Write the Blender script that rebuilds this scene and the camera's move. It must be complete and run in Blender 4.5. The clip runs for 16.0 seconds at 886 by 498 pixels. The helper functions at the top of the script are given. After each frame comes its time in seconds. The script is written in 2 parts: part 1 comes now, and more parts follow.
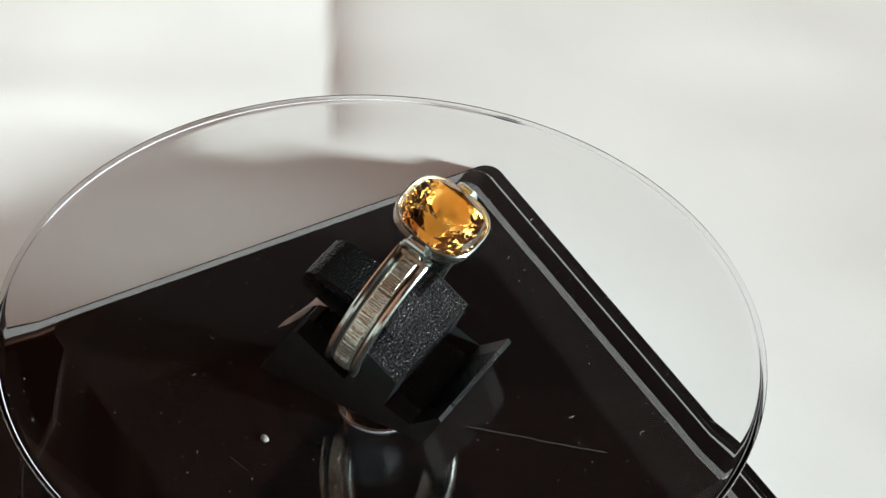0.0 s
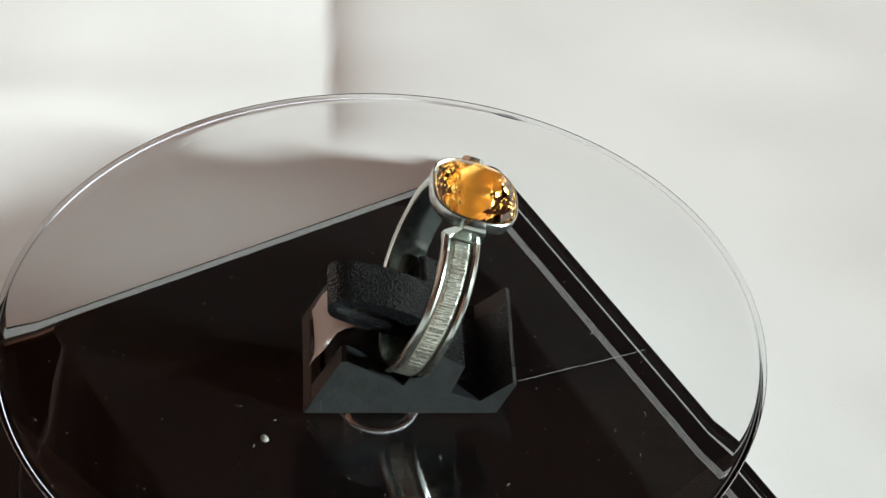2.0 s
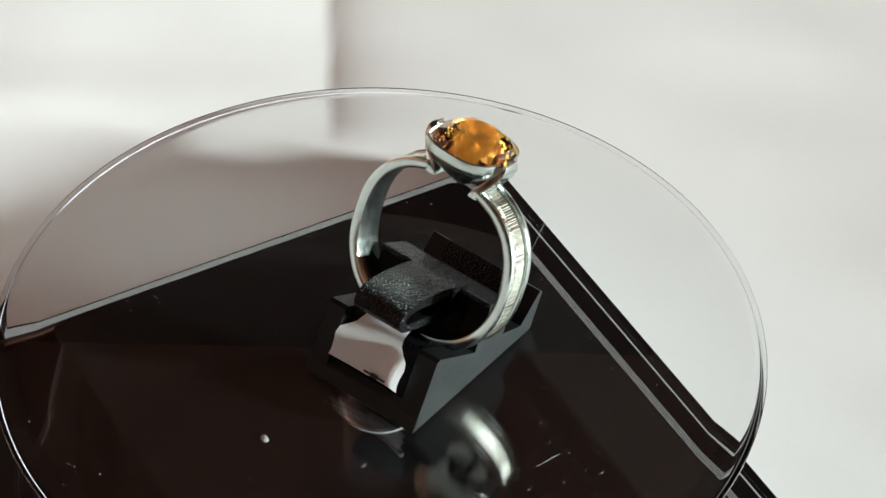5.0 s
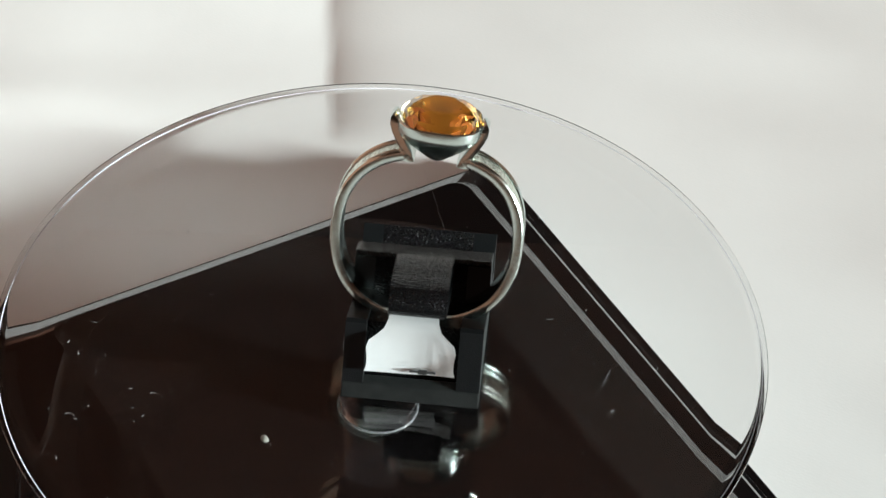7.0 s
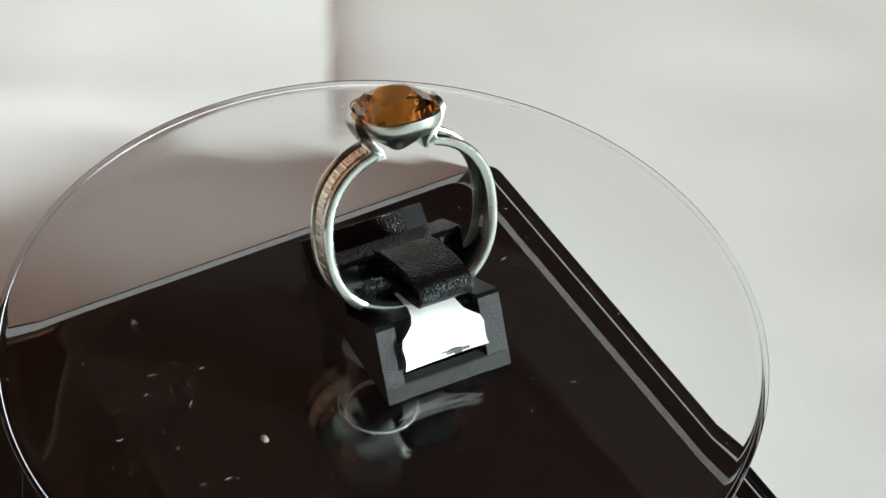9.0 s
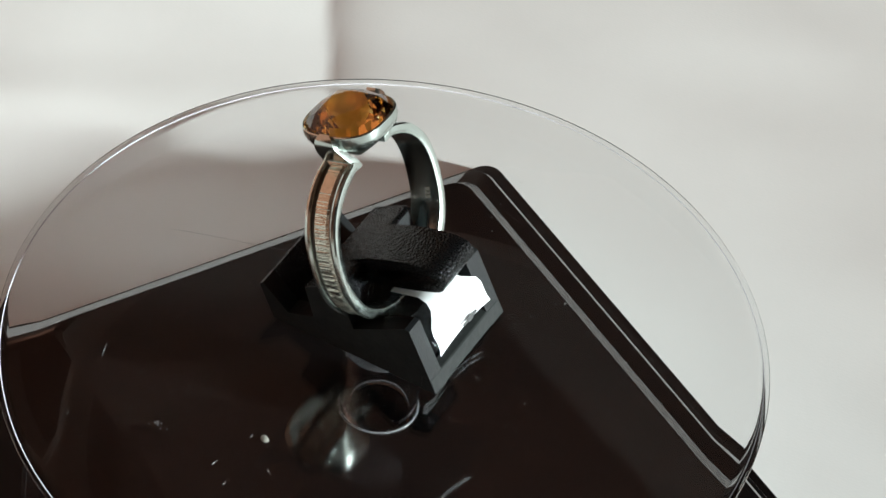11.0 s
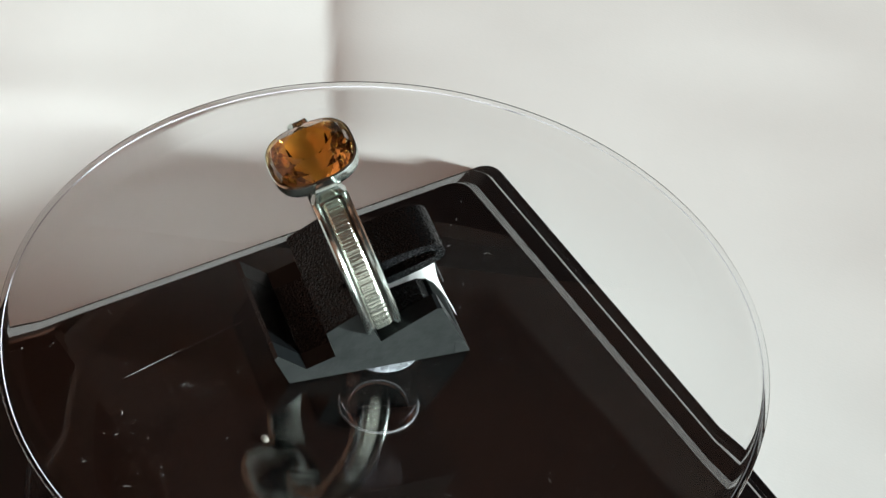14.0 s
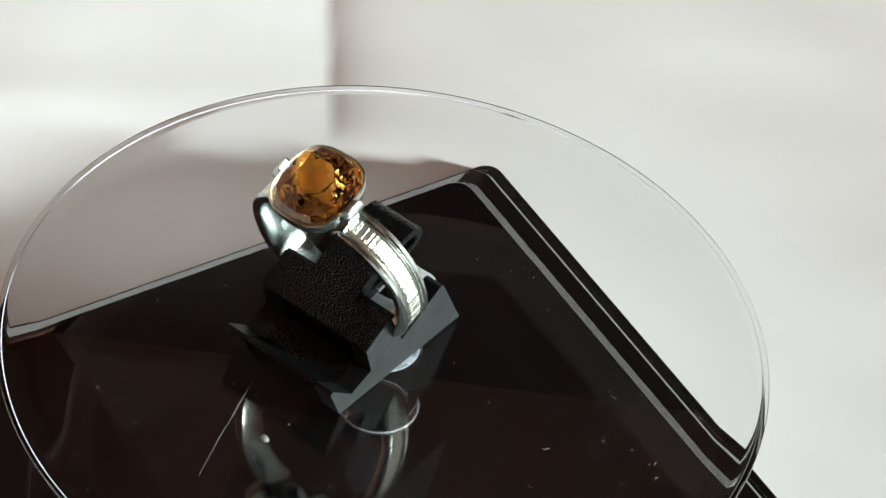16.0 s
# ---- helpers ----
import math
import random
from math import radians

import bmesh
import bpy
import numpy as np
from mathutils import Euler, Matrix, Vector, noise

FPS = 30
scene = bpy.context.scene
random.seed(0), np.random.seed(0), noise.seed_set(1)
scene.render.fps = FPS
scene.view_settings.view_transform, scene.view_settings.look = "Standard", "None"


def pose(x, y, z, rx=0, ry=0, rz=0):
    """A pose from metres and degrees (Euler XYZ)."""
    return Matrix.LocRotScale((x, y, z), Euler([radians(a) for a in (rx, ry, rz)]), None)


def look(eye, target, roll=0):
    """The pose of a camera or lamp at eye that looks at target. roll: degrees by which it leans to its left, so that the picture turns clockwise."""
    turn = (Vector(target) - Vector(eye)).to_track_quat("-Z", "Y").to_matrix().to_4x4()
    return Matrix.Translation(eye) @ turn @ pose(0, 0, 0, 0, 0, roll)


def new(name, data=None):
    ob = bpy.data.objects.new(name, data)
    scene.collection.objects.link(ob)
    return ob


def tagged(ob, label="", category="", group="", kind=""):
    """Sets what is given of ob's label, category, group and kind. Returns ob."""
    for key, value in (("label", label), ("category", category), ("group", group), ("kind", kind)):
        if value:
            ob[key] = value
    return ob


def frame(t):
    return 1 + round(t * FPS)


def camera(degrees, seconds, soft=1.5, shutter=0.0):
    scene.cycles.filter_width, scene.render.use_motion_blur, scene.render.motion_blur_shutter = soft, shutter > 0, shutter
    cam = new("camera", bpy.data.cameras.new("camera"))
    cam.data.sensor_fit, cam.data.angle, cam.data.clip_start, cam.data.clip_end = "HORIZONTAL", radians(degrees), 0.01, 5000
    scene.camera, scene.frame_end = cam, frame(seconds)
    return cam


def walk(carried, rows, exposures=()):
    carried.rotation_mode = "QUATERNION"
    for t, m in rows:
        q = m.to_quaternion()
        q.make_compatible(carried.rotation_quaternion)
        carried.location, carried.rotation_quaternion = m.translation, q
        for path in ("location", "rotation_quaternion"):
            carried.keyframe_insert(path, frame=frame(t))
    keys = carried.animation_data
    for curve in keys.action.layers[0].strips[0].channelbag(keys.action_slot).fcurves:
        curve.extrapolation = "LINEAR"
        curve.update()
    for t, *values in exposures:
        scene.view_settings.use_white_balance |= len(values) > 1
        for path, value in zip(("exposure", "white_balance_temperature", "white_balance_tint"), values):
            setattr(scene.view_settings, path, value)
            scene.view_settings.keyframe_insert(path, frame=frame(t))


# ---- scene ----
# All model measures below are in millimetres and scaled by MM.
MM = 0.001
DISC_TOP = 19.2      # height of the disc's upper face over the cloth

# ---- camera ----
cam = camera(15.0, 16.0)
EYE = Vector((0.0, -276.61, 278.44 + DISC_TOP)) * MM
CAM_POSE = Matrix(((0.99717846, -0.07339339, -0.01576459, EYE.x),
                   (0.03918576, 0.68804972, -0.72460476, EYE.y),
                   (0.06402802, 0.72194251, 0.68898434, EYE.z),
                   (0, 0, 0, 1)))
walk(cam, [(0.0, CAM_POSE), (16.0, CAM_POSE)],
     exposures=[(0.0, 1.12), (3.5, 1.03), (7.0, 1.05), (9.0, 0.90), (11.5, 0.86), (12.5, 0.90), (14.0, 1.0), (16.0, 1.04)])

# ---- light ----
SUN_AZ, SUN_EL = -16.0, 10.0
world = bpy.data.worlds.new("room_light")
scene.world = world
world.use_nodes = True
wn = world.node_tree.nodes
wn["Background"].inputs["Color"].default_value = (1.0, 0.42, 0.23, 1)
wn["Background"].inputs["Strength"].default_value = 0.16

sun = new("sun", bpy.data.lights.new("sun", "SUN"))
sun.data.energy = 7.1
sun.data.angle = radians(6.0)
sun.data.color = (0.875, 0.985, 0.985)
sun_dir = Vector((math.cos(radians(SUN_EL)) * math.cos(radians(SUN_AZ)),
                  math.cos(radians(SUN_EL)) * math.sin(radians(SUN_AZ)),
                  math.sin(radians(SUN_EL))))
sun.matrix_world = look(sun_dir * 2, (0, 0, 0))

# cool daylight through the window behind the camera
window_light = new("window_light", bpy.data.lights.new("window_light", "AREA"))
window_light.data.shape, window_light.data.size, window_light.data.size_y = "RECTANGLE", 0.9, 0.9
window_light.data.energy = 0.07
window_light.data.color = (0.86, 0.97, 1.0)
window_light.matrix_world = look((-0.35, -1.24, 0.55), (-0.35, 0.0, 0.55))


# ---- materials ----
def material(name, color, rough=0.5, metal=0.0, **sockets):
    m = bpy.data.materials.new(name)
    m.use_nodes = True
    b = m.node_tree.nodes["Principled BSDF"]
    b.inputs["Base Color"].default_value = (*color, 1)
    b.inputs["Roughness"].default_value = rough
    b.inputs["Metallic"].default_value = metal
    for key, value in sockets.items():
        b.inputs[key.replace("_", " ")].default_value = value
    return m


def node(m, kind, **inputs):
    n = m.node_tree.nodes.new(kind)
    for key, value in inputs.items():
        n.inputs[key.replace("_", " ")].default_value = value
    return n


def link(m, a, b):
    m.node_tree.links.new(a, b)


def coords(m, scale=(1, 1, 1), turn=(0, 0, 0)):
    """Object coordinates, scaled so that one unit of texture is a millimetre at scale 1."""
    c = m.node_tree.nodes.new("ShaderNodeTexCoord")
    mp = m.node_tree.nodes.new("ShaderNodeMapping")
    mp.inputs["Scale"].default_value = [s / MM for s in scale]
    mp.inputs["Rotation"].default_value = [radians(a) for a in turn]
    link(m, c.outputs["Object"], mp.inputs["Vector"])
    return mp.outputs["Vector"]


def bump(m, height, strength, distance):
    b = node(m, "ShaderNodeBump", Strength=strength, Distance=distance * MM)
    link(m, height, b.inputs["Height"])
    link(m, b.outputs["Normal"], m.node_tree.nodes["Principled BSDF"].inputs["Normal"])
    return b


def mix_color(m, fac, a, b, target="Base Color"):
    r = m.node_tree.nodes.new("ShaderNodeValToRGB")
    r.color_ramp.elements[0].color = (*a, 1)
    r.color_ramp.elements[1].color = (*b, 1)
    link(m, fac, r.inputs["Fac"])
    link(m, r.outputs["Color"], m.node_tree.nodes["Principled BSDF"].inputs[target])
    return r


def cloth_material():
    m = material("white_satin", (0.8, 0.79, 0.77), 0.6, Sheen_Weight=0.15)
    turned = coords(m, (1, 1.2, 1), (0, 0, 32))
    weave = node(m, "ShaderNodeTexVoronoi", Scale=1.9, Randomness=0.5)
    link(m, turned, weave.inputs["Vector"])
    thread = node(m, "ShaderNodeTexNoise", Scale=0.9, Detail=4.0)
    link(m, turned, thread.inputs["Vector"])
    relief = m.node_tree.nodes.new("ShaderNodeMath")
    relief.operation = "MULTIPLY_ADD"
    link(m, thread.outputs["Fac"], relief.inputs[0])
    relief.inputs[1].default_value = 0.5
    link(m, weave.outputs["Distance"], relief.inputs[2])
    nz = node(m, "ShaderNodeTexNoise", Scale=0.06, Detail=3.0)
    link(m, coords(m), nz.inputs["Vector"])
    mix_color(m, nz.outputs["Fac"], (0.76, 0.745, 0.72), (0.83, 0.825, 0.80))
    bump(m, relief.outputs[0], 0.11, 0.05)
    return m


def black_grain_material():
    m = material("black_grained_plastic", (0.003, 0.0033, 0.0036), 0.12, Specular_IOR_Level=0.11)
    v = node(m, "ShaderNodeTexVoronoi", Scale=3.3, Randomness=1.0)
    link(m, coords(m), v.inputs["Vector"])
    n = node(m, "ShaderNodeTexNoise", Scale=5.0, Detail=2.0)
    link(m, coords(m), n.inputs["Vector"])
    add = m.node_tree.nodes.new("ShaderNodeMath")
    add.operation = "ADD"
    link(m, v.outputs["Distance"], add.inputs[0])
    link(m, n.outputs["Fac"], add.inputs[1])
    bump(m, add.outputs[0], 1.0, 0.15)
    return m


def black_smooth_material():
    m = material("black_moulded_plastic", (0.011, 0.0125, 0.0125), 0.38, Specular_IOR_Level=0.14)
    mottle = node(m, "ShaderNodeTexNoise", Scale=0.55, Detail=6.0)
    link(m, coords(m), mottle.inputs["Vector"])
    mix_color(m, mottle.outputs["Fac"], (0.006, 0.0072, 0.0075), (0.021, 0.0235, 0.0225))
    v = node(m, "ShaderNodeTexNoise", Scale=1.4, Detail=5.0)
    link(m, coords(m), v.inputs["Vector"])
    bump(m, v.outputs["Fac"], 0.35, 0.1)
    return m


def fine_grain_material():
    m = material("black_fine_grained_plastic", (0.006, 0.007, 0.0075), 0.3, Specular_IOR_Level=0.14)
    v = node(m, "ShaderNodeTexNoise", Scale=6.0, Detail=4.0)
    link(m, coords(m), v.inputs["Vector"])
    bump(m, v.outputs["Fac"], 0.8, 0.08)
    return m


def gloss_black_material():
    m = material("black_gloss_plastic", (0.0028, 0.0024, 0.0024), 0.03, IOR=1.8)
    v = node(m, "ShaderNodeTexNoise", Scale=0.25, Detail=6.0)
    link(m, coords(m), v.inputs["Vector"])
    r = node(m, "ShaderNodeMapRange", To_Min=0.01, To_Max=0.045)
    link(m, v.outputs["Fac"], r.inputs["Value"])
    link(m, r.outputs["Result"], m.node_tree.nodes["Principled BSDF"].inputs["Roughness"])
    return m


def silver_material():
    m = material("polished_silver", (0.52, 0.585, 0.55), 0.16, 1.0)
    v = node(m, "ShaderNodeTexNoise", Scale=0.9, Detail=5.0)
    link(m, coords(m), v.inputs["Vector"])
    r = node(m, "ShaderNodeMapRange", To_Min=0.1, To_Max=0.3)
    link(m, v.outputs["Fac"], r.inputs["Value"])
    link(m, r.outputs["Result"], m.node_tree.nodes["Principled BSDF"].inputs["Roughness"])
    bump(m, v.outputs["Fac"], 0.12, 0.1)
    return m


def hammered_silver_material():
    m = material("cross_hatched_silver", (0.72, 0.76, 0.66), 0.27, 1.0)
    v = node(m, "ShaderNodeTexNoise", Scale=2.0, Detail=4.0)
    link(m, coords(m), v.inputs["Vector"])
    bump(m, v.outputs["Fac"], 0.5, 0.12)
    return m


def glass_material(name, color, ior, rough=0.0):
    return material(name, color, rough, Transmission_Weight=1.0, IOR=ior)


def paper_material():
    m = material("white_paper", (0.88, 0.9, 0.9), 0.5)
    v = node(m, "ShaderNodeTexNoise", Scale=1.5, Detail=4.0)
    link(m, coords(m), v.inputs["Vector"])
    bump(m, v.outputs["Fac"], 0.15, 0.05)
    return m


CLOTH = cloth_material()
GRAIN = black_grain_material()
FINE = fine_grain_material()
MOULDED = black_smooth_material()
GLOSS = gloss_black_material()
SILVER = silver_material()
HAMMERED = hammered_silver_material()
HUB = material("worn_clear_plastic", (0.95, 0.96, 0.98), 0.02, Transmission_Weight=1.0, IOR=1.4)
HUB_GLINT = material("pale_glint_plastic", (0.75, 0.76, 0.78), 0.12, Transmission_Weight=0.88, IOR=1.49)
# paler, less metallic silver that puts a glow behind the stone
STONE_GLOW = material("satin_stone_glow", (0.95, 0.94, 0.9), 0.24, 0.62)
# pale lilac acrylic, colours in the sun's glint along the disc's chamfer
RIM_GLINT = material("pale_rim_glint", (0.9, 0.87, 0.95), 0.25, Transmission_Weight=0.6, IOR=1.49)
STAMP = material("bright_stamped_silver", (0.5, 0.53, 0.5), 0.45, 0.4)
GROOVE = material("dark_silver_groove", (0.09, 0.085, 0.075), 0.45, 0.8)
ACRYLIC = glass_material("clear_acrylic", (0.985, 0.985, 0.985), 1.58)
CITRINE = glass_material("golden_citrine", (1.0, 0.6, 0.18), 1.77)
PAPER = paper_material()
INK = material("black_ink", (0.02, 0.02, 0.02), 0.6)
DUST = material("pale_dust", (0.3, 0.29, 0.28), 0.9)
CRUMB = material("pale_crumb", (0.2, 0.195, 0.17), 0.9)
SCRATCH = material("scratched_acrylic", (0.16, 0.16, 0.16), 0.5)
WOOD = material("brown_table_wood", (0.19, 0.11, 0.06), 0.45)
GLUE = material("clear_glue", (0.8, 0.84, 0.9), 0.08, Transmission_Weight=0.7, IOR=1.45)
glue_noise = node(GLUE, "ShaderNodeTexNoise", Scale=0.7, Detail=3.0)
link(GLUE, coords(GLUE), glue_noise.inputs["Vector"])
bump(GLUE, glue_noise.outputs["Fac"], 1.0, 0.9)


# ---- mesh helpers ----
def mesh_of(bm, name, mat, smooth=False, normals=True):
    if normals:
        bmesh.ops.recalc_face_normals(bm, faces=bm.faces)
    if smooth:
        bm.normal_update()
        for e in bm.edges:
            e.smooth = len(e.link_faces) != 2 or e.calc_face_angle(0) < radians(34)
    me = bpy.data.meshes.new(name)
    bm.to_mesh(me)
    bm.free()
    me.transform(Matrix.Scale(MM, 4))
    me.materials.append(mat)
    for p in me.polygons:
        p.use_smooth = smooth
    return me


def part(name, bm, mat, parent, label="", smooth=False, kind="", normals=True):
    ob = new(name, mesh_of(bm, name, mat, smooth, normals))
    ob.parent = parent
    return tagged(ob, label, kind=kind)


def bevel(bm, width, segments=2, angle=25):
    bm.normal_update()
    edges = [e for e in bm.edges if len(e.link_faces) == 2 and e.calc_face_angle(0) > radians(angle)]
    bmesh.ops.bevel(bm, geom=edges, offset=width, segments=segments, affect="EDGES", profile=0.6, clamp_overlap=True)
    return bm


def extrude_x(profile, x0, x1, holes=()):
    """A solid with the outline profile, (y, z) points, from x0 to x1."""
    bm = bmesh.new()
    a = [bm.verts.new((x0, y, z)) for y, z in profile]
    b = [bm.verts.new((x1, y, z)) for y, z in profile]
    n = len(profile)
    bm.faces.new(a)
    bm.faces.new(b[::-1])
    for i in range(n):
        bm.faces.new((a[i], b[i], b[(i + 1) % n], a[(i + 1) % n]))
    bmesh.ops.recalc_face_normals(bm, faces=bm.faces)
    return bm


def lathe(profile, steps=128, closed=False):
    """Turns (radius, z) points round the z axis."""
    bm = bmesh.new()
    rings = []
    for r, z in profile:
        if r < 1e-6:
            rings.append([bm.verts.new((0, 0, z))])
        else:
            rings.append([bm.verts.new((r * math.cos(2 * math.pi * k / steps), r * math.sin(2 * math.pi * k / steps), z))
                          for k in range(steps)])
    pairs = list(zip(rings, rings[1:]))
    for a, b in pairs:
        if len(a) == len(b) == 1:
            continue
        for k in range(steps):
            j = (k + 1) % steps
            if len(a) == 1:
                bm.faces.new((a[0], b[k], b[j]))
            elif len(b) == 1:
                bm.faces.new((a[k], b[0], a[j]))
            else:
                bm.faces.new((a[k], b[k], b[j], a[j]))
    return bm


def square_frustum(levels, radius, front=0.0):
    """Stacked rounded rectangles: levels of (reach to -x, reach to +x, half length in y, z); front adds to the reach to -y."""
    bm = bmesh.new()
    rings = []
    for left, right, hy, z in levels:
        ring = []
        for q in range(4):
            for k in range(7):
                a = radians(90 * q + 15 * k)
                cx, cy = ((1, 1), (-1, 1), (-1, -1), (1, -1))[q]
                hx = right if cx > 0 else left
                ring.append(bm.verts.new((cx * (hx - radius) + radius * math.cos(a), cy * ((hy if cy > 0 else hy + front) - radius) + radius * math.sin(a), z)))
        rings.append(ring)
    n = len(rings[0])
    bm.faces.new(rings[0])
    bm.faces.new(rings[-1][::-1])
    for a, b in zip(rings, rings[1:]):
        for k in range(n):
            bm.faces.new((a[k], b[k], b[(k + 1) % n], a[(k + 1) % n]))
    return bm


# ---- setting: cloth over a table ----
def smooth(a, b, v):
    v = max(0.0, min(1.0, (v - a) / (b - a)))
    return v * v * (3 - 2 * v)


def cloth_slope(x, y):
    """How steeply the cloth climbs towards +x: level under the turntable, with a crease running back behind it."""
    back = smooth(40, 44, -0.542 * x + 0.84 * y)
    crease = -9.0 - 0.07 * (y - 53)
    d = x - crease
    far = smooth(52, 62, y)
    fold = 0.0
    if d > 0:
        fold = 0.15 * math.exp(-d / 5.0) * smooth(0.0, 0.8, d)
    elif d > -46:
        fold = -0.035 * smooth(-46, -30, d)
    return back * fold * far


def cloth_rows(axis, across):
    """Heights in mm, summed leftwards from the flat right-hand side."""
    rows = []
    for y in across:
        h, row = 0.0, [0.0] * len(axis)
        for i in range(len(axis) - 2, -1, -1):
            x0, x1 = axis[i], axis[i + 1]
            if abs(x0) < 140 and abs(y) < 140:
                h -= cloth_slope(0.5 * (x0 + x1), y) * (x1 - x0)
            ripple = 0.75 * noise.noise(Vector((x0 * 0.022 + y * 0.02, y * 0.05, 3.0))) * smooth(55, 85, math.hypot(x0, y))
            row[i] = h + ripple
        rows.append(row)
    return rows


def build_cloth():
    bm = bmesh.new()
    axis = [-900, -500, -300, -200, -150] + [-120 + 1.0 * i for i in range(241)] + [150, 200, 300, 500, 900]
    across = [y for y in axis if y > -250]
    heights = cloth_rows(axis, across)
    rows = [[bm.verts.new((x, y, h)) for x, h in zip(axis, hs)] for y, hs in zip(across, heights)]
    for a, b in zip(rows, rows[1:]):
        for i in range(len(axis) - 1):
            bm.faces.new((a[i], a[i + 1], b[i + 1], b[i]))
    ob = new("tablecloth", mesh_of(bm, "tablecloth", CLOTH, True))
    tagged(ob, "white finely woven satin cloth spread over the table", "cloth", kind="structure")


def build_table():
    bm = bmesh.new()
    bmesh.ops.create_cube(bm, size=1, matrix=Matrix.Translation((0, 0, -42)) @ Matrix.Diagonal((1780, 1780, 40, 1)))
    bevel(bm, 4)
    ob = new("table", mesh_of(bm, "table", WOOD))
    tagged(ob, "brown wooden table beneath the white cloth", "table", kind="structure")


# ---- unseen room added round the table ----
# browns picked for the warm fill on the cloth and reflections in the base
BOUNCE_TAN = material("warm_bounce_tan", (0.15, 0.06, 0.035), 0.9)
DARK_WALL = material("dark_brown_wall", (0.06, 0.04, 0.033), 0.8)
CEILING = material("warm_fill_brown", (0.3, 0.215, 0.175), 0.8)


def box(name, lo, hi, mat, label, category="wall"):
    bm = bmesh.new()
    size = [h - l for l, h in zip(lo, hi)]
    mid = [(h + l) / 2 for l, h in zip(lo, hi)]
    bmesh.ops.create_cube(bm, size=1, matrix=Matrix.Translation(mid) @ Matrix.Diagonal((*size, 1)))
    ob = new(name, mesh_of(bm, name, mat))
    return tagged(ob, label, category, kind="structure")


def build_room():
    box("floor", (-1000, -1300, -800), (1600, 1700, -760), WOOD, "brown wooden floor", "floor")
    box("ceiling", (-1000, -1300, 1700), (1600, 1700, 1740), CEILING, "unseen brown ceiling added for warm fill and reflections", "ceiling")
    box("wall_west", (-1000, -1300, -760), (-950, 1700, 1700), BOUNCE_TAN, "unseen tan wall added to bounce warm light")
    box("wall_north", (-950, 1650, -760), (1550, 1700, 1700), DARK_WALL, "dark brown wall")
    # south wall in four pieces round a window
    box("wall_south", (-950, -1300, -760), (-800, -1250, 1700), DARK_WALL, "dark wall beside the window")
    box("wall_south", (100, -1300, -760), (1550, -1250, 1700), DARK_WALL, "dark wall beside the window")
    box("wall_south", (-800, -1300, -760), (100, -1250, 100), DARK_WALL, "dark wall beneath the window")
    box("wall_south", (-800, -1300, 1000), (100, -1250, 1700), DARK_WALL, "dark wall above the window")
    # east wall in four pieces round a wide window
    box("wall_east", (1550, -1300, -760), (1600, -1150, 1700), DARK_WALL, "dark wall beside the window")
    box("wall_east", (1550, 1300, -760), (1600, 1700, 1700), DARK_WALL, "dark wall beside the window")
    box("wall_east", (1550, -1150, -760), (1600, 1300, 50), DARK_WALL, "dark wall beneath the window")
    box("wall_east", (1550, -1150, 1600), (1600, 1300, 1700), DARK_WALL, "dark wall above the window")


# ---- turntable ----
BASE_TURN = 32.8


def build_base():
    root = new("turntable")
    root.matrix_world = pose(0, 0, 0, 0, 0, BASE_TURN)
    tagged(root, "glossy black square plastic turntable base on white cloth", "turntable")
    top = DISC_TOP - 11.3
    d, k = 0.0, 0.0
    levels = [(28.0, 29.3, 29.6, top)]
    for dd, kk in ((0.1, 0.02), (0.15, 0.1), (2.2, 2.3), (0.08, 0.05), (3.0, 1.1), (0.08, 0.06), (2.35, 2.5), (0.06, 0.02), (1.15, 0.25), (0.15, 0.15), (0.1, 0.3)):
        d, k = d + dd, k + kk
        levels.append((28.0 + 3.8 * d, 29.3 + d, 29.6 + 0.76 * d, top - k))
    levels.append((28.0 + 3.8 * d + 0.05, 29.3 + d + 0.05, 29.6 + 0.76 * d + 0.05, 0.02))
    part("body", square_frustum(levels, 2.2, 16.0), GLOSS, root)
    hub = part("hub", lathe([(3.7, DISC_TOP - 1.3), (4.5, DISC_TOP - 1.3), (4.65, DISC_TOP - 1.5), (4.65, top + 0.1), (3.7, top + 0.1), (3.7, DISC_TOP - 1.3)], 64),
               HUB, root, "clear plastic spindle", True)
    for p in hub.data.polygons:
        p.use_smooth = abs(p.normal.z) < 0.5
    # thin pale ring added for the reflected bright line round the spindle's foot
    foot = []
    for k in range(9):
        a = radians(-90 + 22.5 * k)
        foot.append((4.72 + 0.13 * math.cos(a), top + 0.13 + 0.13 * math.sin(a)))
    foot += [(4.67, top + 0.26), (4.67, top), (4.72, top)]
    part("foot_glint", lathe(foot, 64), HUB_GLINT, hub, "pale ring added as the bright line at the spindle's foot", True)
    part("glue_spot", lathe([(0, DISC_TOP - 1.1), (3.6, DISC_TOP - 1.11), (4.4, DISC_TOP - 1.16), (4.4, DISC_TOP - 1.25), (0, DISC_TOP - 1.25)], 48), GLUE, root, "clear glue", True)
    bm = bmesh.new()
    bmesh.ops.create_icosphere(bm, subdivisions=2, radius=0.5)
    for v in bm.verts:
        v.co = Vector((v.co.x * 0.9, v.co.y * 1.25, max(-0.1, v.co.z * 0.5))) * (1 + 0.25 * noise.noise(v.co * 4))
    speck = part("crumb", bm, CRUMB, root, "pale crumb", True)
    local = Matrix.Rotation(radians(-BASE_TURN), 3, "Z") @ Vector((-13.0, -6.9, top + 0.1))
    speck.location = local * MM


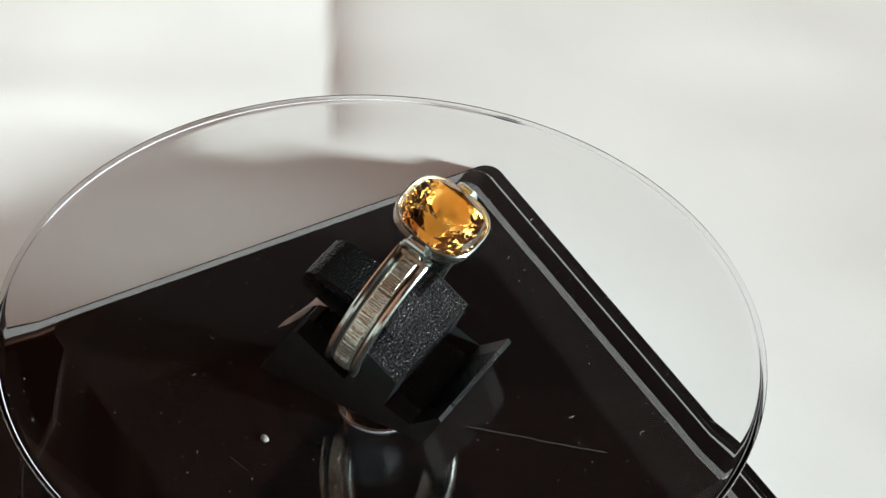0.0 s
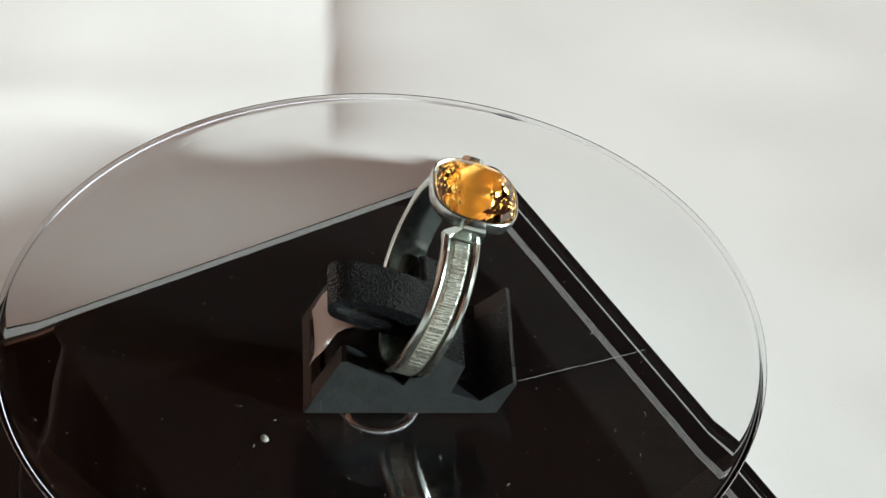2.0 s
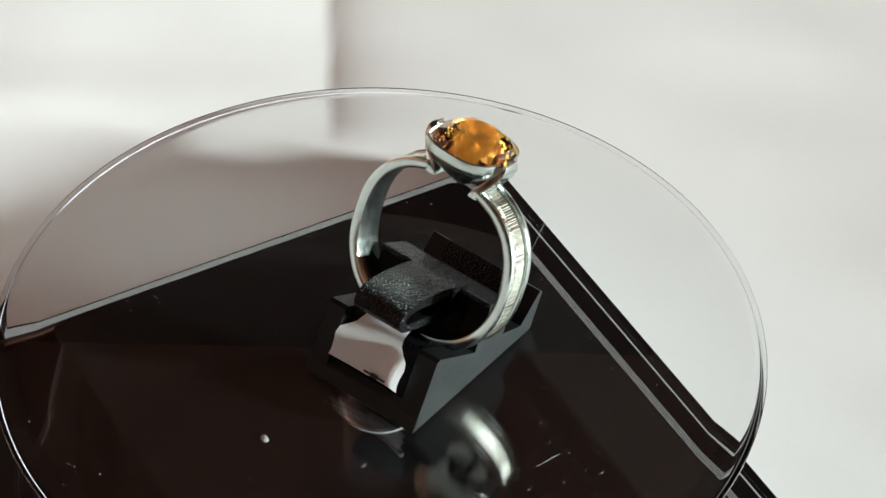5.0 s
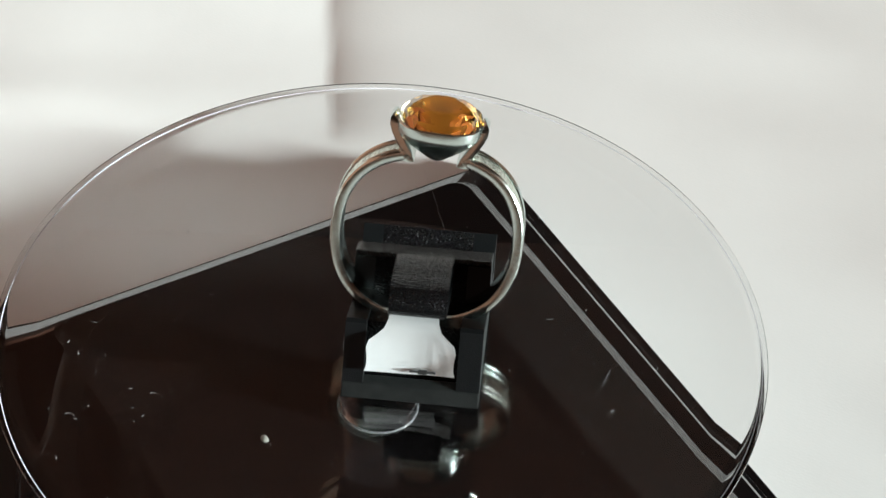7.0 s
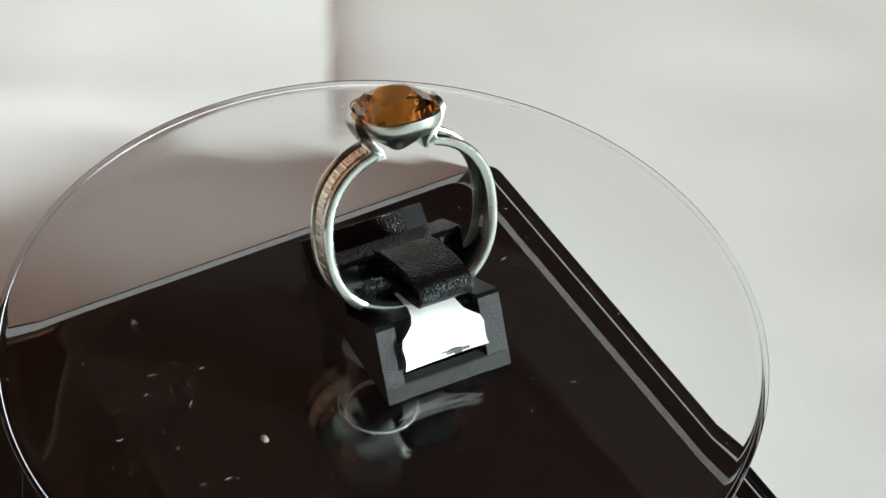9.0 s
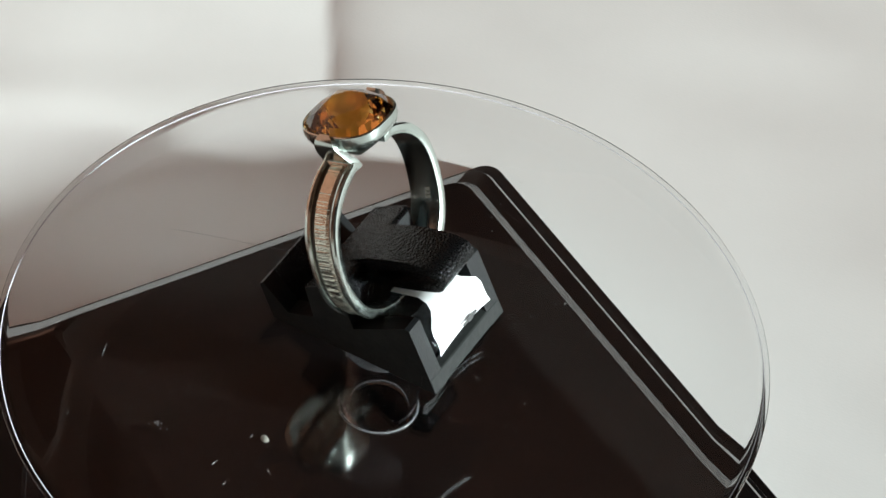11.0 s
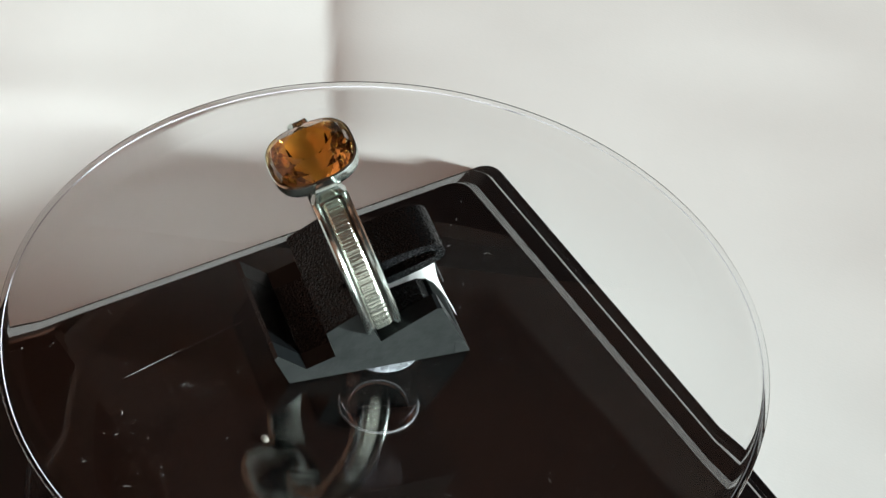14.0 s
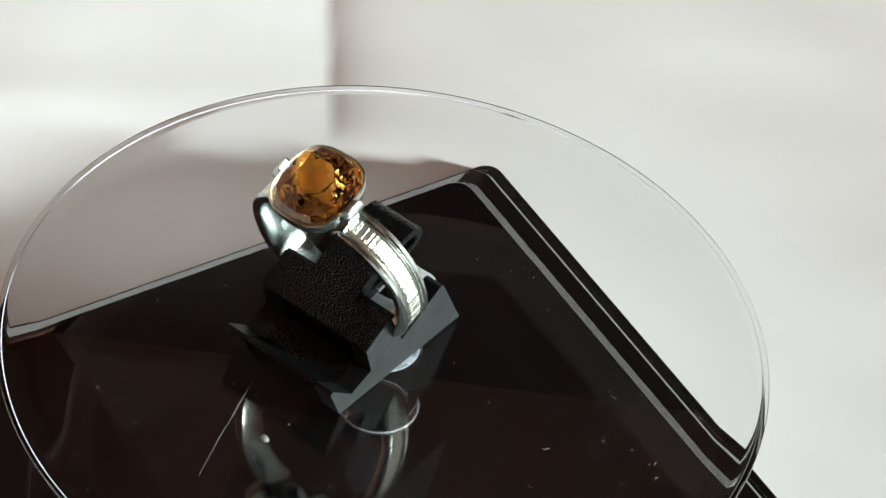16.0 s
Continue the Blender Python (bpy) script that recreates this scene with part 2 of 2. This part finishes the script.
# x, y, length and heading of the scratches on the disc
SCRATCHES = ((7.0, 15.4, 8.0, 108.5), (4.4, 23.2, 8.2, 109.0), (26.0, -4.0, 3.2, 75.0), (-20.0, 26.0, 2.2, 20.0))


def disc_dust(root):
    """Dust specks, fibres and a few scratches on the disc's upper face."""
    rng = random.Random(11)
    bm = bmesh.new()

    def sliver(x, y, length, width, turn, curl):
        pts, a = [], turn
        n = 6
        for i in range(n + 1):
            pts.append((x, y, a))
            x, y, a = x + math.cos(a) * length / n, y + math.sin(a) * length / n, a + curl / n
        prev = None
        for i, (px, py, pa) in enumerate(pts):
            w = width * (0.35 + 0.65 * math.sin(math.pi * (i + 0.5) / (n + 1)))
            ox, oy = -math.sin(pa) * w, math.cos(pa) * w
            row = [bm.verts.new((px + ox, py + oy, 0.012)), bm.verts.new((px, py, 0.04)), bm.verts.new((px - ox, py - oy, 0.012))]
            if prev:
                bm.faces.new((prev[0], prev[1], row[1], row[0]))
                bm.faces.new((prev[1], prev[2], row[2], row[1]))
            prev = row

    for _ in range(230):
        r, a = 44 * math.sqrt(rng.random()), rng.uniform(0, 2 * math.pi)
        x, y = r * math.cos(a), r * math.sin(a)
        if -4.2 < x < 12.6 and -9.6 < y < 15.4:
            continue
        kind = rng.random()
        if kind < 0.84:
            sliver(x, y, rng.uniform(0.08, 0.18), rng.uniform(0.03, 0.065), rng.uniform(0, 6.3), 0.3)
        else:
            sliver(x, y, rng.uniform(0.35, 1.0), rng.uniform(0.016, 0.03), rng.uniform(0, 6.3), rng.uniform(-2.2, 2.2))
    for i in range(7):
        sliver(-25 + rng.uniform(-0.6, 0.6), 14.7 + rng.uniform(-0.6, 0.6), rng.uniform(0.15, 0.4), 0.04, rng.uniform(0, 3), 0.5)
    part("dust", bm, DUST, root, "pale dust specks and fibres", kind="stuff", normals=False)
    for x, y, length, turn in SCRATCHES:
        bm = bmesh.new()
        sliver(x, y, length, 0.014, radians(turn), 0.03)
        part("scratch", bm, SCRATCH, root, "fine pale scratch", normals=False)


def build_disc():
    root = new("turntable_disc")
    tagged(root, "clear round acrylic disc with dust and scratches", "turntable disc")
    t, r, e = 1.0, 45.15, 0.1
    prof = [(0, 0)] + [(x, 0) for x in (20, 40)]
    for k in range(7):
        a = radians(90 - 15 * k)
        prof.append((r - e + e * math.cos(a), -e + e * math.sin(a)))
    prof += [(r, -0.44), (r - 0.62, -0.66), (r - 0.74, -0.76), (r - 1.2, -0.97), (r - 1.6, -t)]
    prof += [(40, -t), (20, -t), (0, -t)]
    plate = part("plate", lathe(prof, 256), ACRYLIC, root, "", True)
    plate.visible_shadow = False
    # narrow chamfer strip in the pale material, drawn as a bright arc
    plate.data.materials.append(RIM_GLINT)
    for p in plate.data.polygons:
        if r - 0.73 < p.center.xy.length / MM < r - 0.63 and p.normal.z < 0:
            p.material_index = 1
    disc_dust(root)
    return root


# ---- ring holder ----
HX0, HX1 = -3.7, 12.1


def build_holder():
    root = new("ring_holder")
    tagged(root, "black plastic ring holder block with a folded strap", "ring stand")
    rear = [(2.2, 4.3), (5.0, 9.9), (9.0, 7.3), (7.6, 3.2), (11.0, 1.9), (14.6, 4.9), (15.0, 4.5), (12.9, 0.02)]
    for x0, x1 in ((HX0, -1.3), (9.4, HX1)):
        cheek = part("cheek", extrude_x([(-9.1, 0.02), (-4.9, 8.05), (-4.3, 8.2)] + rear, x0, x1), MOULDED, root)
        cheek.data.materials.append(FINE)
        for p in cheek.data.polygons:
            p.material_index = 0 if abs(p.normal.x) > 0.9 else 1
    part("core", extrude_x([(-7.6, 0.02), (-3.6, 7.3)] + rear, -1.3, 9.4), GRAIN, root)
    bar = [(-9.12, 0.02), (-8.25, 1.75), (-7.0, 2.0), (-7.0, 0.02)]
    part("front_bar", bevel(extrude_x(bar, HX0 - 0.03, HX1 + 0.03), 0.12, 1), MOULDED, root)
    cap = [(9.05, 7.35), (5.0, 9.95), (4.2, 9.9), (4.6, 9.2), (8.8, 6.6)]
    part("top_pad", bevel(extrude_x(cap, HX0 + 0.02, HX1 - 0.02), 0.12, 1), GRAIN, root, "grained black top")
    # folded strap: a hollow loop running forward over the ring's foot
    outer = [(6.8, 8.9), (4.0, 10.9), (0.5, 12.5), (-3.0, 13.55), (-4.9, 13.75), (-6.1, 13.25), (-6.6, 12.2), (-6.2, 11.1), (-5.2, 10.5),
             (-3.0, 9.5), (0.0, 8.35), (3.0, 7.3), (5.5, 7.0)]
    hole = [(3.0, 9.3), (0.6, 10.9), (-2.5, 12.3), (-4.6, 12.75), (-5.5, 12.4), (-5.45, 11.8), (-4.6, 11.35), (-2.5, 10.5), (0.2, 9.5), (2.2, 8.8)]
    part("strap", strap_mesh(rounded(outer), rounded(hole), 1.2, 7.8), GRAIN, root, "folded grained black strap", True)
    return root


def rounded(pts, times=2):
    """Cuts the corners of a closed outline."""
    for _ in range(times):
        out = []
        for (ax, ay), (bx, by) in zip(pts, pts[1:] + pts[:1]):
            out += [(0.75 * ax + 0.25 * bx, 0.75 * ay + 0.25 * by), (0.25 * ax + 0.75 * bx, 0.25 * ay + 0.75 * by)]
        pts = out
    return pts


def strap_mesh(outer, hole, x0, x1):
    bm = bmesh.new()
    def loop(pts, x):
        vs = [bm.verts.new((x, y, z)) for y, z in pts]
        return vs, [bm.edges.new((vs[i], vs[(i + 1) % len(vs)])) for i in range(len(vs))]
    sides = []
    for x in (x0, x1):
        a, ea = loop(outer, x)
        b, eb = loop(hole, x)
        bmesh.ops.triangle_fill(bm, edges=ea + eb, use_beauty=True)
        sides.append((a, b))
    for i in (0, 1):
        p, q = sides[0][i], sides[1][i]
        for k in range(len(p)):
            bm.faces.new((p[k], q[k], q[(k + 1) % len(p)], p[(k + 1) % len(p)]))
    bmesh.ops.recalc_face_normals(bm, faces=bm.faces)
    return bm


def build_tag():
    root = new("paper_tag")
    tagged(root, "white paper tag curling out beneath the holder's strap", "price tag")
    bm = bmesh.new()
    # centre line down the front slope, with half widths
    line = [(0.5, 7.2, 2.6), (-1.5, 7.9, 2.7), (-3.2, 8.5, 2.8), (-4.4, 8.35, 2.95), (-5.0, 7.75, 3.3), (-5.4, 7.15, 4.1), (-5.75, 6.6, 4.9), (-6.2, 5.8, 5.15), (-6.8, 4.8, 5.0), (-7.3, 4.05, 5.0), (-7.75, 3.35, 5.2)]
    rows = []
    for i, (y, z, w) in enumerate(line):
        u = max(0.0, (i - 3) / (len(line) - 4))
        row = []
        for k in range(-4, 5):
            out = 0.55 * math.sin(math.pi * u) + 1.0 * u * (max(0, k) / 4) ** 2 + 0.3 * u * (max(0, -k) / 4) ** 2
            row.append(bm.verts.new((4.0 + w * k / 4, y - 0.86 * out, z + 0.5 * out + 0.12 * u * max(0, k))))
        rows.append(row)
    for a, b in zip(rows, rows[1:]):
        for i in range(8):
            bm.faces.new((a[i], a[i + 1], b[i + 1], b[i]))
    bmesh.ops.solidify(bm, geom=bm.faces, thickness=0.16)
    part("paper", bm, PAPER, root, "", True)
    bm = bmesh.new()
    for x0, x1, h in ((4.0, 7.0, 0.12), (5.0, 6.0, 0.27)):
        bmesh.ops.create_cube(bm, size=1, matrix=Matrix.Translation(((x0 + x1) / 2, -8.0, 4.15)) @ Matrix.Rotation(radians(-35), 4, "X") @ Matrix.Diagonal((x1 - x0, 0.12, h * 2, 1)))
    part("ink_mark", bm, INK, root, "black ink mark")
    return root


# ---- ring ----
RX, RY, RZ, LEAN, ROLL = 4.05, 1.0, 3.9, 20.0, 2.5
BAND_W = 4.3


def ring_outline(offset, steps=120):
    """Centre line of the shank in the ring's plane, (x, s), from one shoulder round the foot to the other."""
    pts = []
    rad, cs = 11.05, 11.0
    for i in range(steps + 1):
        a = radians(90 + 17 + (360 - 34) * i / steps)
        c, s = math.cos(a), math.sin(a)
        e = 2 / 2.35
        x = abs(c) ** e * math.copysign(1, c) * (rad - offset)
        y = abs(s) ** e * math.copysign(1, s) * (rad - offset)
        if y > 0:
            y *= 0.97
        pts.append((x, cs + y))
    return pts


def sweep(section, steps=120):
    """Sweeps a closed section of (inset, depth) points along the shank."""
    bm = bmesh.new()
    lines = {o: ring_outline(o, steps) for o, _ in section}
    rows = []
    for i in range(steps + 1):
        rows.append([bm.verts.new((lines[o][i][0], d, lines[o][i][1])) for o, d in section])
    n = len(section)
    for a, b in zip(rows, rows[1:]):
        for k in range(n):
            bm.faces.new((a[k], a[(k + 1) % n], b[(k + 1) % n], b[k]))
    bm.faces.new(rows[0])
    bm.faces.new(rows[-1][::-1])
    return bm


def cushion(half, n=40, power=3.0, turn=0.0):
    out = []
    for k in range(n):
        a = 2 * math.pi * k / n + turn
        c, s = math.cos(a), math.sin(a)
        r = half / (abs(c) ** power + abs(s) ** power) ** (1 / power)
        out.append((r * c, r * s))
    return out


STONE_S = 24.6      # girdle height in the ring's plane
STONE_HALF = 4.57


def build_ring():
    root = new("ring")
    tagged(root, "silver ring with a cushion-cut golden orange stone", "ring")
    w = BAND_W / 2
    half = [(0.45, w - 0.98), (0.42, w - 0.84), (0.12, w - 0.76), (0.0, w - 0.5), (0.05, w - 0.2), (0.22, w - 0.02), (0.4, w), (1.0, w), (1.22, w - 0.12), (1.32, w - 0.5)]
    part("shank", sweep(half + [(o, -d) for o, d in half[::-1]]), SILVER, root, "", True)
    for s in (-1, 1):
        part("groove", sweep([(0.40, s * (w - 0.85)), (0.37, s * (w - 0.90)), (0.37, s * (w - 1.02)), (0.44, s * (w - 1.06))]), GROOVE, root, "dark groove", False)
    # cross-hatched middle strip with an uneven hammered face
    bm = bmesh.new()
    steps, across = 640, 6
    base = ring_outline(0.0, steps)
    deep = ring_outline(1.0, steps)
    rows = []
    tone = 0.0
    for i in range(steps + 1):
        if random.random() < 0.7:
            tone = random.uniform(-0.05, 0.05)
        row = []
        for k in range(across + 1):
            f = 0.22 + tone * (0.4 + 0.6 * random.random())
            if k in (0, across):
                f = 0.46
            x = base[i][0] + (deep[i][0] - base[i][0]) * f
            s = base[i][1] + (deep[i][1] - base[i][1]) * f
            row.append(bm.verts.new((x, -(w - 1.0) + (2 * w - 2.0) * k / across, s)))
        rows.append(row)
    for a, b in zip(rows, rows[1:]):
        for k in range(across):
            bm.faces.new((a[k], a[k + 1], b[k + 1], b[k]))
    part("hatched_strip", bm, HAMMERED, root, "cross-hatched silver strip")
    # shoulders: flared claw plates from the ends of the shank up past the stone
    for s in (-1, 1):
        line = [(s * 4.1, 21.0, 2.12), (s * 3.2, 20.45, 2.12), (s * 2.85, 20.2, 2.1), (s * 3.15, 20.8, 2.05), (s * 4.1, 22.2, 1.8), (s * 4.8, 23.4, 1.6), (s * 5.12, 24.2, 1.42), (s * 5.15, 24.75, 1.2), (s * 5.0, 25.05, 0.95), (s * 4.7, 25.25, 0.6)]
        bm = bmesh.new()
        rows = []
        for i, (x, z, half) in enumerate(line):
            x2, z2 = line[min(i + 1, len(line) - 1)][:2]
            x1, z1 = line[max(i - 1, 0)][:2]
            tx, tz = x2 - x1, z2 - z1
            ln = math.hypot(tx, tz) or 1
            nx, nz = tz / ln * 0.45, -tx / ln * 0.45
            rows.append([bm.verts.new((x + nx, -half, z + nz)), bm.verts.new((x + nx, half, z + nz)),
                         bm.verts.new((x - nx, half, z - nz)), bm.verts.new((x - nx, -half, z - nz))])
        for a, b in zip(rows, rows[1:]):
            for k in range(4):
                bm.faces.new((a[k], a[(k + 1) % 4], b[(k + 1) % 4], b[k]))
        bm.faces.new(rows[0])
        bm.faces.new(rows[-1][::-1])
        bmesh.ops.recalc_face_normals(bm, faces=bm.faces)
        part("claw", bevel(bm, 0.14, 2, 40), SILVER, root, "flared silver claw", True)
    # open silver cup under the stone
    bm = bmesh.new()
    levels = [(4.68, STONE_S + 0.62), (4.8, STONE_S + 0.5), (4.8, STONE_S - 0.4), (4.6, STONE_S - 1.1), (3.6, STONE_S - 2.1), (2.3, STONE_S - 3.2), (0.9, STONE_S - 4.35), (0.2, STONE_S - 4.75)]
    inner = [(0.15, STONE_S - 4.4), (1.6, STONE_S - 3.4), (2.9, STONE_S - 2.3), (3.9, STONE_S - 1.4), (4.4, STONE_S - 0.8), (4.6, STONE_S - 0.2), (4.6, STONE_S + 0.62)]
    rings = [[bm.verts.new((x, y * 1.06, z)) for x, y in cushion(h, 64, 2.8)] for h, z in levels + inner]
    for a, b in zip(rings, rings[1:] + rings[:1]):
        for k in range(64):
            bm.faces.new((a[k], b[k], b[(k + 1) % 64], a[(k + 1) % 64]))
    cup = part("cup", bm, SILVER, root, "silver bezel cup", True)
    # inward faces get the paler silver, so the stone looks lit from within
    cup.data.materials.append(STONE_GLOW)
    for p in cup.data.polygons:
        axis_side = p.normal.x * p.center.x + p.normal.y * p.center.y
        if axis_side < 0:
            p.material_index = 1
    # faceted stone
    bm = bmesh.new()
    pts = []
    for half, z, n, turn in ((2.3, 2.2, 8, 22.5), (3.2, 1.88, 8, 0), (3.95, 1.3, 16, 11.25), (STONE_HALF, 0.3, 16, 11.25), (STONE_HALF, 0.05, 16, 11.25),
                             (3.5, -1.2, 16, 0), (2.7, -2.1, 8, 0), (1.85, -2.85, 8, 22.5)):
        pts += [(x, y * 1.07, STONE_S + z) for x, y in cushion(half, n, 2.8, radians(turn))]
    pts.append((0, 0, STONE_S - 4.15))
    for q in pts:
        bm.verts.new(q)
    hull = bmesh.ops.convex_hull(bm, input=bm.verts)
    bmesh.ops.delete(bm, geom=[g for g in set(hull["geom_interior"] + hull["geom_unused"]) if isinstance(g, bmesh.types.BMVert)], context="VERTS")
    bmesh.ops.dissolve_limit(bm, angle_limit=radians(1.5), verts=bm.verts, edges=bm.edges)
    stone = part("stone", bm, CITRINE, root, "faceted golden orange citrine")
    stone.visible_shadow = False
    mark = bpy.data.curves.new("hallmark", "FONT")
    mark.body, mark.size, mark.extrude, mark.align_x, mark.align_y = "925", 1.0 * MM, 0.02 * MM, "CENTER", "CENTER"
    mark.materials.append(STAMP)
    text = new("hallmark", mark)
    text.parent = root
    text.matrix_local = Matrix(((-0.215, 0, -0.977, 9.45 * MM), (0, -1, 0, -0.5 * MM), (-0.977, 0, 0.215, 8.3 * MM), (0, 0, 0, 1)))
    tagged(text, "stamped hallmark 925")
    return root


build_cloth()
build_table()
build_room()
build_base()
DISC = build_disc()
HOLDER = build_holder()
TAG = build_tag()
RING = build_ring()


# ---- movement ----
def disc_pose(t):
    """The slightly tilted disc's pose at t seconds; the x axis runs across the holder's front."""
    a = radians(16.5708 * t - 0.0111452 * t * t)
    tilt = Matrix(((-0.47922477, 0.87766623, -0.0067538, -0.19 * MM),
                   (-0.87726063, -0.47873366, 0.03504102, 0.31 * MM),
                   (0.02752104, 0.02271737, 0.99936305, 0.0),
                   (0, 0, 0, 1)))
    return Matrix.Translation((0, 0, DISC_TOP * MM)) @ Matrix.Rotation(a, 4, "Z") @ tilt


def motions():
    times = [0.5 * i for i in range(33)]
    seat = Matrix.Translation(Vector((RX, RY, RZ)) * MM) @ Matrix.Rotation(radians(-LEAN), 4, "X") @ Matrix.Rotation(radians(ROLL), 4, "Y")
    for ob, local in ((DISC, Matrix()), (HOLDER, Matrix()), (TAG, Matrix()), (RING, seat)):
        walk(ob, [(t, disc_pose(t) @ local) for t in times])


motions()
